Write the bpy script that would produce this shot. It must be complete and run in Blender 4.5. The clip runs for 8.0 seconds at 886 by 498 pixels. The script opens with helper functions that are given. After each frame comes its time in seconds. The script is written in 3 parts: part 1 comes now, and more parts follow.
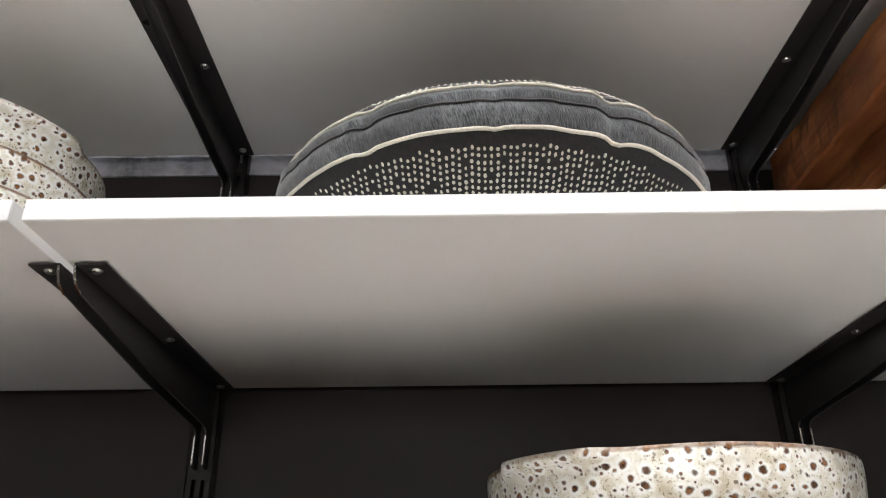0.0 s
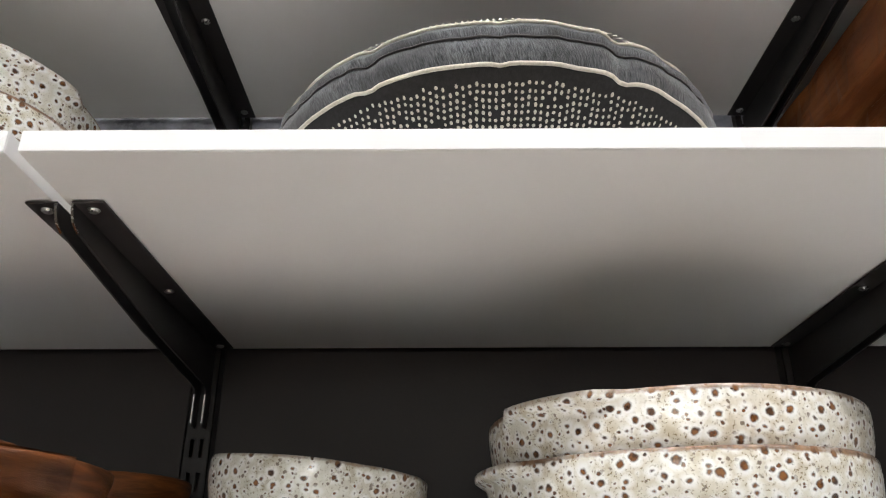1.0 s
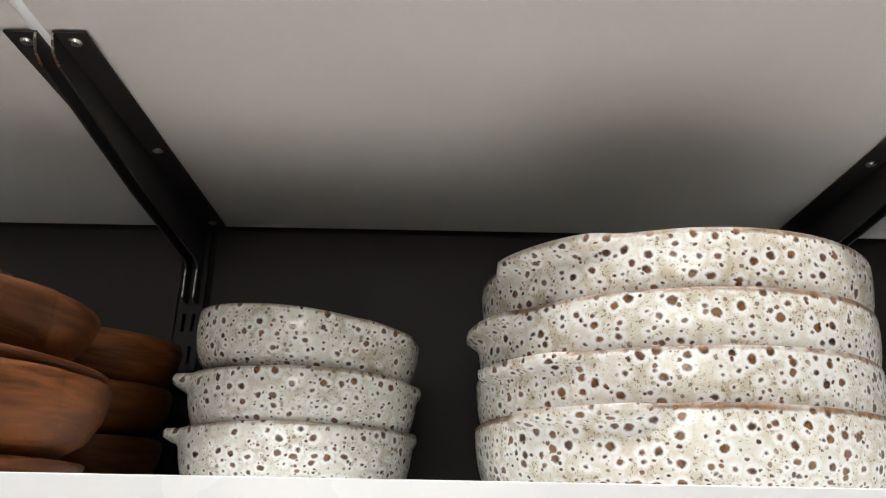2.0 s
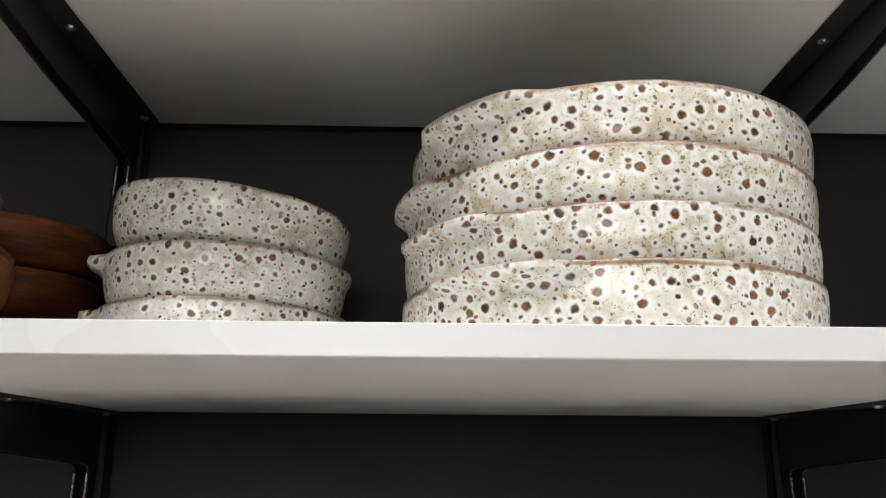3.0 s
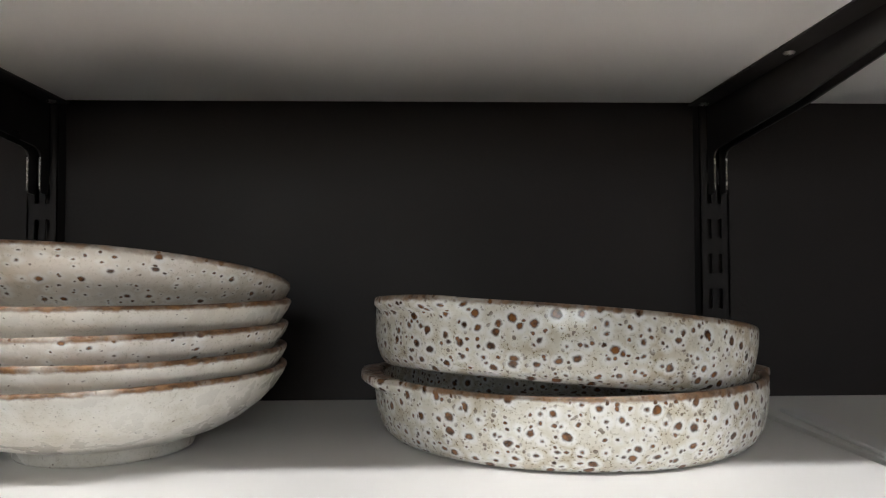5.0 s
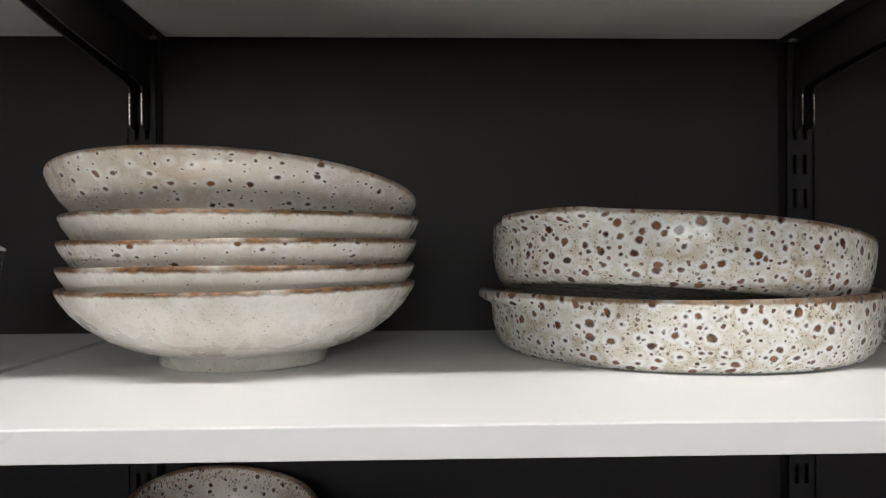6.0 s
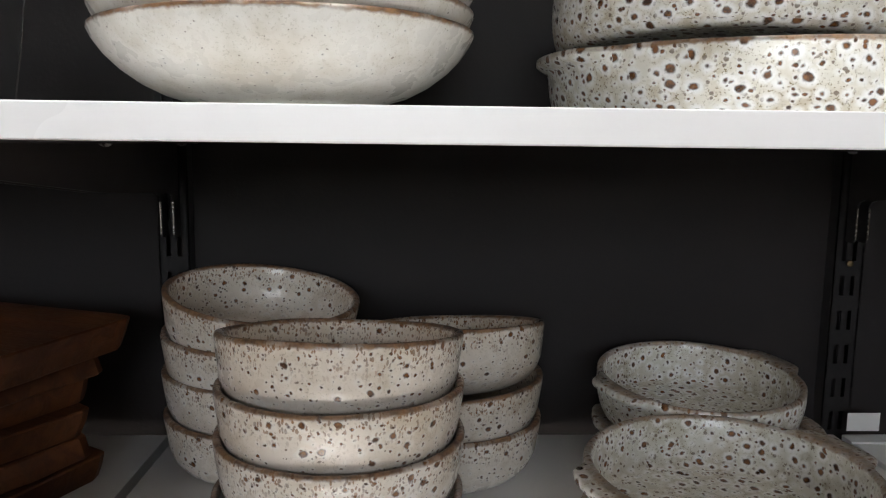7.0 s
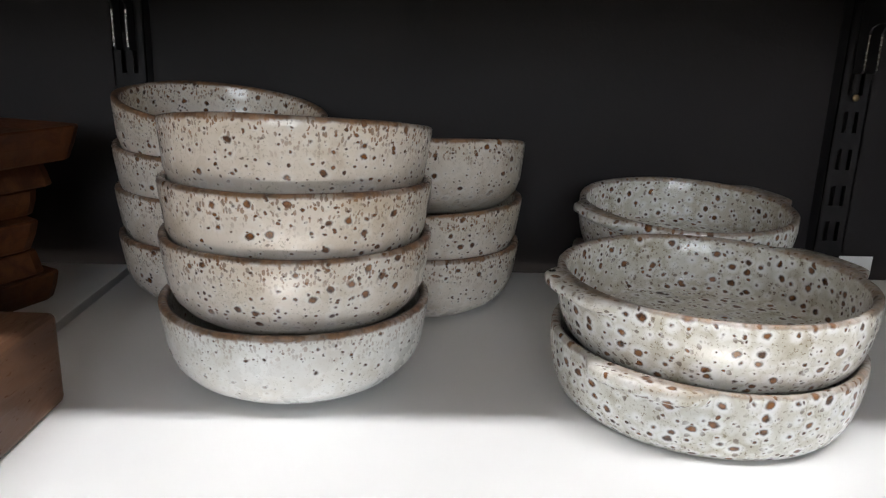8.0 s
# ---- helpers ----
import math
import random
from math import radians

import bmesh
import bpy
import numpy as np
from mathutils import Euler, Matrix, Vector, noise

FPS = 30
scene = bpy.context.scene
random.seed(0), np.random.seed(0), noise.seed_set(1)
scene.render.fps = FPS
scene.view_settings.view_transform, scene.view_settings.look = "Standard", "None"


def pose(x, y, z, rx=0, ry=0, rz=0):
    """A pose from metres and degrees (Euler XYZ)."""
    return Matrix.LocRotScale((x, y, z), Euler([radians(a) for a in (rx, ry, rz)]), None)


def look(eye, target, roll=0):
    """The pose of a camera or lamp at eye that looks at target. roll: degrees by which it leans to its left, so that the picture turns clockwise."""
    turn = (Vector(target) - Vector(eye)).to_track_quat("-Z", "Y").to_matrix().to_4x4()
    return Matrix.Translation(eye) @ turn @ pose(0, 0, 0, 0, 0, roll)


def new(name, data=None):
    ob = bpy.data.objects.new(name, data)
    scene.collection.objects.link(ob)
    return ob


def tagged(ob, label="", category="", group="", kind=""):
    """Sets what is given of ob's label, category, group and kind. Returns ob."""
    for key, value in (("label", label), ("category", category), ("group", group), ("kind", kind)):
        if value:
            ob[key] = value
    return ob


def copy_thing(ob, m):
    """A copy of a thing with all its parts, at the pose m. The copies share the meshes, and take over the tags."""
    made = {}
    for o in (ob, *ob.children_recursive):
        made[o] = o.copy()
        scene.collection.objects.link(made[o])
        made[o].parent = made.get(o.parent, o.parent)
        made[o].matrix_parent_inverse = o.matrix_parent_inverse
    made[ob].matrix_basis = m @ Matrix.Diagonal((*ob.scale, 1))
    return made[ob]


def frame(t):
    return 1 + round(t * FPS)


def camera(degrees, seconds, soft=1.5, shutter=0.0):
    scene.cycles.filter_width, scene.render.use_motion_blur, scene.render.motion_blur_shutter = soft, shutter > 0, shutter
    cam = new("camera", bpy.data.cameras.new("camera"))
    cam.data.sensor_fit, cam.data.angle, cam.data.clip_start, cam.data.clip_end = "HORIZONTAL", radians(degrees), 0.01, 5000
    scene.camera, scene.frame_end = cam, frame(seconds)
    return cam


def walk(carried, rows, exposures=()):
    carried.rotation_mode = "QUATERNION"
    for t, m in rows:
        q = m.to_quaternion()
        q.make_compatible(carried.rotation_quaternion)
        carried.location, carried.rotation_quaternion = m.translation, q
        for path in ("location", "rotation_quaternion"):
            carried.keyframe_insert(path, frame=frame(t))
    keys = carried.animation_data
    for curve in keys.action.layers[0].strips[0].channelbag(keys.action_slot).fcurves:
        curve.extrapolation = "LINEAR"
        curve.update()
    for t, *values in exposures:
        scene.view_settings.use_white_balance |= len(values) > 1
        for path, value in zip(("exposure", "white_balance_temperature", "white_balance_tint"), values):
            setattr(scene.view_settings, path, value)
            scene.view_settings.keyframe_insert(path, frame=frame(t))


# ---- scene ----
cam = camera(61.1, 8.0, soft=1.2)
PATH = [
    (0, (0.248, -0.772, 1.554), (0.25, 1.043, 2.395), -0.7),
    (0.5, (0.245, -0.765, 1.541), (0.247, 1.053, 2.376), -0.5),
    (1, (0.247, -0.751, 1.527), (0.244, 1.071, 2.351), -0.2),
    (1.5, (0.242, -0.737, 1.504), (0.233, 1.103, 2.289), 0.7),
    (2, (0.251, -0.714, 1.476), (0.249, 1.167, 2.157), 1.1),
    (2.2, (0.258, -0.706, 1.468), (0.257, 1.193, 2.095), 1.2),
    (3.3, (0.311, -0.674, 1.43), (0.368, 1.256, 1.951), -0.1),
    (3.5, (0.326, -0.676, 1.425), (0.39, 1.263, 1.914), -0.3),
    (4, (0.346, -0.675, 1.398), (0.407, 1.297, 1.727), -0.4),
    (4.5, (0.354, -0.672, 1.354), (0.41, 1.322, 1.501), -0.4),
    (4.7, (0.353, -0.676, 1.338), (0.413, 1.32, 1.447), -0.3),
    (5.8, (0.259, -0.678, 1.298), (0.342, 1.32, 1.315), -0.3),
    (6, (0.253, -0.688, 1.286), (0.317, 1.311, 1.291), -0.3),
    (6.4, (0.229, -0.685, 1.258), (0.305, 1.313, 1.196), -0.2),
    (6.5, (0.227, -0.682, 1.247), (0.299, 1.315, 1.161), 0.1),
    (6.8, (0.217, -0.669, 1.213), (0.286, 1.318, 0.997), 0.4),
    (7, (0.217, -0.661, 1.2), (0.284, 1.319, 0.925), 0.7),
    (7.5, (0.219, -0.643, 1.165), (0.295, 1.311, 0.748), 1.4),
    (8, (0.236, -0.637, 1.132), (0.317, 1.29, 0.602), 1.9),
]
walk(cam, [(t, look(eye, target, roll)) for t, eye, target, roll in PATH], exposures=[(0, 2.05, 6420, 10), (2, 1.9, 6450, 10), (3.5, 1.8, 6550, 10), (4.5, 1.75, 6550, 10), (6, 1.8, 6500, 10), (6.5, 1.85, 6450, 10), (7, 2.05, 6350, 10), (7.5, 2.27, 6320, 10), (8, 2.15, 6290, 10)])

# ---- world, lamps and exposure ----
world = bpy.data.worlds.new("sky")
scene.world = world
world.use_nodes = True
wn = world.node_tree.nodes
sky = wn.new("ShaderNodeTexSky")
sky.sky_type, sky.sun_disc, sky.sun_elevation, sky.sun_rotation = "NISHITA", False, radians(40), radians(186)
world.node_tree.links.new(sky.outputs[0], wn["Background"].inputs[0])
wn["Background"].inputs[1].default_value = 0.1


def area_lamp(name, m, sx, sy, power, color):
    data = bpy.data.lights.new(name, "AREA")
    data.shape, data.size, data.size_y, data.energy, data.color = "RECTANGLE", sx, sy, power, color
    ob = new(name, data)
    ob.matrix_basis = m
    return ob


# assumed low sun through an unseen shop window, falling on the floor before the shelves
sun = new("sun", bpy.data.lights.new("sun", "SUN"))
sun.data.energy, sun.data.angle, sun.data.color = 11.0, radians(0.6), (1.0, 0.97, 0.93)
sun.matrix_basis = look((0.3, -6.0, 5.0), (0.3 + 0.6, -6.0 + 6.0, 5.0 - 5.05))

# room: shelf wall at y = WALL, window wall behind the camera
WALL, ROOM_L, ROOM_R, ROOM_BACK, ROOM_H = 0.014, -2.4, 3.0, -3.6, 3.0
# unseen opening, sized to shape the sun patch on the floor
WIN = (-0.80, 0.70, 1.36, 2.12)
# fill lamp added in the opening for frontal light on the ware
area_lamp("window_fill", look((-0.05, ROOM_BACK + 0.06, 1.74), (-0.05, 0, 1.74)), 1.45, 0.74, 3.6, (0.95, 0.975, 1.0))
area_lamp("ceiling_light_strip", look((0.3, -0.88, 2.49), (0.3, -0.88, 0)), 2.4, 0.07, 3.8, (1.0, 0.99, 0.975)).data.spread = radians(130)


# ---- materials ----
def material(name):
    m = bpy.data.materials.new(name)
    m.use_nodes = True
    return m, m.node_tree, m.node_tree.nodes["Principled BSDF"]


def node(nt, kind, ins=(), **attrs):
    n = nt.nodes.new("ShaderNode" + kind)
    for k, v in attrs.items():
        setattr(n, k, v)
    for key, v in (ins.items() if isinstance(ins, dict) else enumerate(ins)):
        if v is None:
            continue
        if isinstance(v, bpy.types.NodeSocket):
            nt.links.new(v, n.inputs[key])
        else:
            n.inputs[key].default_value = v
    return n


def calc(nt, op, a, b=None, c=None):
    return node(nt, "Math", (a, b, c), operation=op).outputs[0]


def ramp(nt, v, lo, hi, a=0.0, b=1.0):
    return node(nt, "MapRange", {"Value": v, "From Min": lo, "From Max": hi, "To Min": a, "To Max": b},
                interpolation_type="SMOOTHSTEP").outputs[0]


def blend(nt, f, a, b):
    n = nt.nodes.new("ShaderNodeMix")
    n.data_type = "RGBA"
    for i, v in ((0, f), (6, a), (7, b)):
        if isinstance(v, bpy.types.NodeSocket):
            nt.links.new(v, n.inputs[i])
        elif i == 0:
            n.inputs[0].default_value = v
        else:
            n.inputs[i].default_value = (*v, 1) if len(v) == 3 else v
    return n.outputs[2]


def local_coords(nt, stretch=(1, 1, 1)):
    """Object coordinates, shifted by a random amount for each object."""
    co = node(nt, "TexCoord").outputs["Object"]
    rnd = node(nt, "ObjectInfo").outputs["Random"]
    shift = node(nt, "CombineXYZ", (calc(nt, "MULTIPLY", rnd, 17.3), calc(nt, "MULTIPLY", rnd, 9.1), calc(nt, "MULTIPLY", rnd, 5.7))).outputs[0]
    st = node(nt, "VectorMath", (co, stretch), operation="MULTIPLY").outputs[0]
    return co, rnd, node(nt, "VectorMath", (st, shift), operation="ADD").outputs[0]


def noise_tex(nt, co, scale, detail=3.0, rough=0.55):
    return node(nt, "TexNoise", {"Vector": co, "Scale": scale, "Detail": detail, "Roughness": rough}).outputs["Fac"]


def bump(nt, bsdf, h, dist, strength=1.0):
    b = node(nt, "Bump", {"Height": h, "Distance": dist, "Strength": strength})
    nt.links.new(b.outputs[0], bsdf.inputs["Normal"])


def glaze(name, rim_z, size, spot=62.0, most=0.36, fleck=0.30, white=(0.85, 0.835, 0.775), grey=(0.51, 0.47, 0.375), rim=0.8, streak=0.0, ring=0.9, few=0.1, dusty=1.0, bare=0.0, lip=0.0042):
    """Stoneware glaze: pale ground, brown craters with white haloes, fine flecks and a bare brown rim."""
    m, nt, b = material(name)
    co, rnd, pos = local_coords(nt)
    warp = node(nt, "TexNoise", {"Vector": pos, "Scale": 130.0, "Detail": 2.0}).outputs["Color"]
    warp = node(nt, "VectorMath", (warp, (0.0034, 0.0034, 0.0034)), operation="MULTIPLY").outputs[0]
    ragged = node(nt, "TexNoise", {"Vector": pos, "Scale": 520.0, "Detail": 2.0}).outputs["Color"]
    ragged = node(nt, "VectorMath", (ragged, (0.0011, 0.0011, 0.0011)), operation="MULTIPLY").outputs[0]
    warp = node(nt, "VectorMath", (warp, ragged), operation="ADD").outputs[0]
    pos2 = node(nt, "VectorMath", (pos, warp), operation="ADD").outputs[0]
    sep = node(nt, "SeparateXYZ", (co,)).outputs
    rad = calc(nt, "SQRT", calc(nt, "ADD", calc(nt, "MULTIPLY", sep[0], sep[0]), calc(nt, "MULTIPLY", sep[1], sep[1])))
    around = calc(nt, "MULTIPLY", calc(nt, "ARCTAN2", sep[0], sep[1]), size)
    along = calc(nt, "ADD", sep[2], rad)
    wall_uv = node(nt, "CombineXYZ", (around, along, 0.0)).outputs[0]
    flat = calc(nt, "MULTIPLY", calc(nt, "LESS_THAN", sep[2], 0.0105), calc(nt, "LESS_THAN", rad, size - 0.012))
    pick = node(nt, "Mix", data_type="VECTOR")
    nt.links.new(flat, pick.inputs[0])
    nt.links.new(wall_uv, pick.inputs[4])
    nt.links.new(co, pick.inputs[5])
    jit = node(nt, "VectorMath", (pick.outputs[1], warp), operation="ADD").outputs[0]
    shift2 = node(nt, "CombineXYZ", (calc(nt, "MULTIPLY", rnd, 3.7), calc(nt, "MULTIPLY", rnd, 2.9), 0.0)).outputs[0]
    uv = node(nt, "VectorMath", (jit, shift2), operation="ADD").outputs[0]

    def craters(scale, lo, hi, squash=None):
        vec = node(nt, "VectorMath", (uv, squash), operation="MULTIPLY").outputs[0] if squash else uv
        v = node(nt, "TexVoronoi", {"Vector": vec, "Scale": scale, "Randomness": 0.92}, voronoi_dimensions="2D")
        r = node(nt, "SeparateColor", (v.outputs["Color"],)).outputs[0]
        th = ramp(nt, r, 0.0, 1.0, lo, hi)
        g = calc(nt, "SUBTRACT", v.outputs["Distance"], th)
        return ramp(nt, g, -0.11, 0.04, 1.0, 0.0), calc(nt, "MULTIPLY", ramp(nt, g, 0.03, 0.42, 1.0, 0.0), ramp(nt, th, 0.0, 0.07)), ramp(nt, g, -0.15, -0.02, 1.0, 0.0)
    core1, halo1, pool1 = craters(spot, most * few, most)
    core2, halo2, pool2 = craters(spot * 1.75, -0.16, most * 0.85)
    pool = calc(nt, "MAXIMUM", pool1, pool2)
    core, halo = calc(nt, "MAXIMUM", core1, core2), calc(nt, "MAXIMUM", halo1, calc(nt, "MULTIPLY", halo2, 0.7))
    v2 = node(nt, "TexVoronoi", {"Vector": pos2, "Scale": 300.0})
    r2 = node(nt, "SeparateColor", (v2.outputs["Color"],)).outputs[1]
    fl = ramp(nt, calc(nt, "SUBTRACT", v2.outputs["Distance"], ramp(nt, r2, 0.40, 1.0, -0.1, fleck)), -0.05, 0.06, 1.0, 0.0)
    fl = calc(nt, "MULTIPLY", fl, calc(nt, "SUBTRACT", 1.0, calc(nt, "MULTIPLY", halo, 0.8)))
    n1 = noise_tex(nt, pos, 45.0, 4.0)
    n2 = noise_tex(nt, pos, 160.0, 4.0, 0.65)
    n3 = noise_tex(nt, pos, 14.0, 2.0)
    mott = calc(nt, "MULTIPLY", ramp(nt, n1, 0.42, 0.70), ramp(nt, n2, 0.2, 0.75, 0.35, 1.0))
    ground = blend(nt, mott, white, grey)
    ground = blend(nt, ramp(nt, n3, 0.48, 0.78, 0.0, 0.4), ground, (0.56, 0.44, 0.29))
    ground = blend(nt, calc(nt, "MULTIPLY", halo, ring), ground, (0.95, 0.95, 0.93))
    brown = blend(nt, calc(nt, "MULTIPLY", pool, ramp(nt, n2, 0.36, 0.6)), (0.046, 0.020, 0.009), (0.27, 0.112, 0.036))
    n4 = noise_tex(nt, pos2, 620.0, 2.0, 0.7)
    dust = calc(nt, "MULTIPLY", ramp(nt, n4, 0.56, 0.66), calc(nt, "MULTIPLY", ramp(nt, n1, 0.36, 0.6, 0.15, 0.7), calc(nt, "SUBTRACT", 1.0, calc(nt, "MULTIPLY", halo, 0.85))))
    ground = blend(nt, calc(nt, "MULTIPLY", dust, dusty), ground, (0.24, 0.19, 0.095))
    col = blend(nt, calc(nt, "MULTIPLY", fl, 0.8), ground, (0.13, 0.085, 0.05))
    z = sep[2]
    if bare:
        core = calc(nt, "MULTIPLY", core, ramp(nt, calc(nt, "ADD", z, calc(nt, "MULTIPLY", n1, 0.03)), bare, bare + 0.012))
    col = blend(nt, core, col, brown)
    edge = calc(nt, "ADD", z, calc(nt, "MULTIPLY", calc(nt, "SUBTRACT", n2, 0.5), 0.0035))
    band = ramp(nt, edge, rim_z - lip, rim_z - lip + 0.002)
    band = calc(nt, "MULTIPLY", band, ramp(nt, rad, size + 0.004, size + 0.008, 1.0, 0.4))
    band = calc(nt, "MULTIPLY", band, ramp(nt, n1, 0.3, 0.55, rim * 0.45, rim))
    if streak:
        st, _h, _p = craters(520.0, -0.15, 0.46, (1.0, 0.5, 1.0))
        st2, _h, _p = craters(300.0, -0.7, 0.30, (1.0, 0.75, 1.0))
        run = calc(nt, "MAXIMUM", calc(nt, "MULTIPLY", ramp(nt, edge, rim_z - 0.024, rim_z - 0.004), st), calc(nt, "MULTIPLY", ramp(nt, edge, rim_z - 0.018, rim_z - 0.008), st2))
        col = blend(nt, calc(nt, "MULTIPLY", calc(nt, "MULTIPLY", run, ramp(nt, n2, 0.25, 0.6, 0.45, 1.0)), streak), col, blend(nt, ramp(nt, n2, 0.3, 0.7), (0.075, 0.034, 0.014), (0.36, 0.175, 0.065)))
    col = blend(nt, band, col, blend(nt, ramp(nt, n2, 0.3, 0.7), (0.085, 0.036, 0.015), (0.29, 0.145, 0.062)))
    nt.links.new(col, b.inputs["Base Color"])
    nt.links.new(ramp(nt, n1, 0.3, 0.7, 0.24, 0.38), b.inputs["Roughness"])
    b.inputs["Coat Weight"].default_value, b.inputs["Coat Roughness"].default_value = 0.45, 0.06
    h = calc(nt, "SUBTRACT", calc(nt, "MULTIPLY", n1, 0.5), calc(nt, "MULTIPLY", core, 0.5))
    bump(nt, b, h, 0.0009, 0.7)
    return m


def wood(name, dark, light, axis=(1, 6, 6), rough=0.42, scale=9.0):
    m, nt, b = material(name)
    co, rnd, pos = local_coords(nt, axis)
    w = node(nt, "TexNoise", {"Vector": pos, "Scale": scale, "Detail": 6.0, "Roughness": 0.6, "Distortion": 0.7}).outputs["Fac"]
    fine = noise_tex(nt, pos, scale * 14, 4.0, 0.7)
    big = noise_tex(nt, co, 11.0, 2.0)
    f = calc(nt, "ADD", calc(nt, "MULTIPLY", ramp(nt, w, 0.3, 0.7), 0.75), calc(nt, "MULTIPLY", fine, 0.25))
    col = blend(nt, f, dark, light)
    col = blend(nt, ramp(nt, big, 0.35, 0.75, 0.0, 0.6), col, tuple(c * 0.55 for c in dark))
    nt.links.new(col, b.inputs["Base Color"])
    nt.links.new(ramp(nt, fine, 0.3, 0.7, rough - 0.08, rough + 0.12), b.inputs["Roughness"])
    b.inputs["Specular IOR Level"].default_value = 0.3
    bump(nt, b, f, 0.0006, 0.6)
    return m


def paint(name, color, rough=0.5, vary=0.06, scale=30.0, metal=0.0, bumps=0.0, bscale=400.0, spec=0.5):
    m, nt, b = material(name)
    co, rnd, pos = local_coords(nt)
    n = noise_tex(nt, pos, scale, 5.0, 0.6)
    col = blend(nt, ramp(nt, n, 0.25, 0.75), tuple(c * (1 - vary) for c in color), tuple(min(1, c * (1 + vary)) for c in color))
    nt.links.new(col, b.inputs["Base Color"])
    nt.links.new(ramp(nt, n, 0.2, 0.8, max(0.03, rough - 0.07), rough + 0.07), b.inputs["Roughness"])
    b.inputs["Metallic"].default_value = metal
    b.inputs["Specular IOR Level"].default_value = spec
    if bumps:
        bump(nt, b, noise_tex(nt, pos, bscale, 3.0), bumps)
    return m


DISH_H, SDISH_H, BOWL_H, PASTA_H = 0.044, 0.041, 0.051, 0.051
M_DISH = glaze("speckled_glaze_large", DISH_H, 0.1325, 86.0, 0.275, 0.40, white=(0.80, 0.775, 0.69), grey=(0.52, 0.445, 0.30), rim=0.95, few=0.42, dusty=1.7)
M_SDISH = glaze("speckled_glaze_small", SDISH_H, 0.0815, 96.0, 0.265, 0.42, white=(0.78, 0.77, 0.70), grey=(0.47, 0.43, 0.32), rim=0.7, few=0.1, dusty=1.3, lip=0.0032)
M_BOWL = glaze("flecked_glaze", BOWL_H, 0.0758, 104.0, 0.26, 0.24, white=(0.83, 0.765, 0.68), grey=(0.65, 0.57, 0.46), rim=0.95, streak=0.9, ring=0.35, few=-1.3, dusty=0.6, bare=0.024, lip=0.0032)
# bottom bowl: sparser flecks, and light bounced off the shelf put into a paler ground
M_BOWL_LIT = glaze("lit_sparse_flecked_glaze", BOWL_H, 0.0765, 112.0, 0.17, 0.16, white=(0.88, 0.88, 0.845), grey=(0.74, 0.72, 0.65), rim=0.95, streak=0.5, ring=0.4, few=-1.3, dusty=0.5, bare=0.03, lip=0.0040)
M_PASTA = glaze("pale_glaze", PASTA_H, 0.1127, 90.0, 0.06, 0.16, white=(0.82, 0.795, 0.735), grey=(0.67, 0.63, 0.545), rim=1.0, ring=0.2, few=-2.0, dusty=0.4, lip=0.0036)
M_PASTA_S = glaze("pale_glaze_spotted", PASTA_H, 0.1127, 88.0, 0.22, 0.2, white=(0.83, 0.785, 0.725), grey=(0.66, 0.605, 0.52), rim=1.0, ring=0.7, few=-1.2, dusty=0.5, lip=0.0036)
M_SHELF = paint("white_melamine", (0.85, 0.845, 0.84), 0.38, 0.015, 8.0, bumps=0.00004, bscale=900.0)
M_EDGE = paint("white_edge_band", (0.83, 0.835, 0.85), 0.28, 0.01, 2.0)
M_BLACK = paint("black_powder_coat", (0.033, 0.0295, 0.0300), 0.33, 0.06, 12.0)
M_UPRIGHT = paint("black_upright_coat", (0.018, 0.0162, 0.0170), 0.5, 0.25, 60.0, bumps=0.00006, bscale=1500.0, spec=0.22)
M_SCREW = paint("zinc_screw", (0.55, 0.55, 0.54), 0.3, 0.12, 300.0, metal=1.0)
M_BRASS = paint("dull_brass", (0.30, 0.22, 0.12), 0.4, 0.2, 300.0, metal=1.0)
M_WORN = paint("bare_steel_edge", (0.62, 0.60, 0.57), 0.25, 0.15, 300.0, metal=1.0)
M_WALL = paint("charcoal_wall_paint", (0.0205, 0.0166, 0.0172), 0.6, 0.16, 6.0, bumps=0.0002, bscale=260.0, spec=0.3)
# daylight reflected in the dark wall, painted as streaky grey
M_WALL_SHEEN = paint("painted_wall_sheen", (0.34, 0.35, 0.40), 0.3, 0.6, 22.0)
M_FLOOR = wood("oak_floor", (0.35, 0.305, 0.26), (0.48, 0.43, 0.38), (6, 1, 6), 0.4, 3.0)
M_ROOM = paint("room_plaster", (0.34, 0.31, 0.28), 0.8, 0.03, 3.0)
M_CEIL = paint("ceiling_plaster", (0.22, 0.21, 0.20), 0.8, 0.03, 3.0)
M_ACACIA = wood("acacia_wood", (0.060, 0.016, 0.005), (0.31, 0.105, 0.028), (1, 1, 7), 0.40, 16.0)
M_SLAB = wood("oiled_slab_wood", (0.18, 0.052, 0.018), (0.48, 0.185, 0.065), (9, 1, 9), 0.34, 7.0)
M_SLAB_L = wood("pale_slab_wood", (0.50, 0.25, 0.10), (0.80, 0.47, 0.23), (9, 1, 9), 0.4, 7.0)
M_BOARD = wood("rust_board_wood", (0.062, 0.018, 0.007), (0.18, 0.060, 0.018), (1, 6, 6), 0.48, 12.0)
M_BLOCK = wood("dark_block_wood", (0.075, 0.036, 0.021), (0.17, 0.085, 0.047), (4, 1, 4), 0.34, 10.0)
M_CARD = paint("white_card", (0.78, 0.78, 0.77), 0.5, 0.02, 60.0)
M_LAMP, _nt, _b = material("lamp_diffuser")
_b.inputs["Emission Color"].default_value, _b.inputs["Emission Strength"].default_value = (1, 0.98, 0.95, 1), 4.0


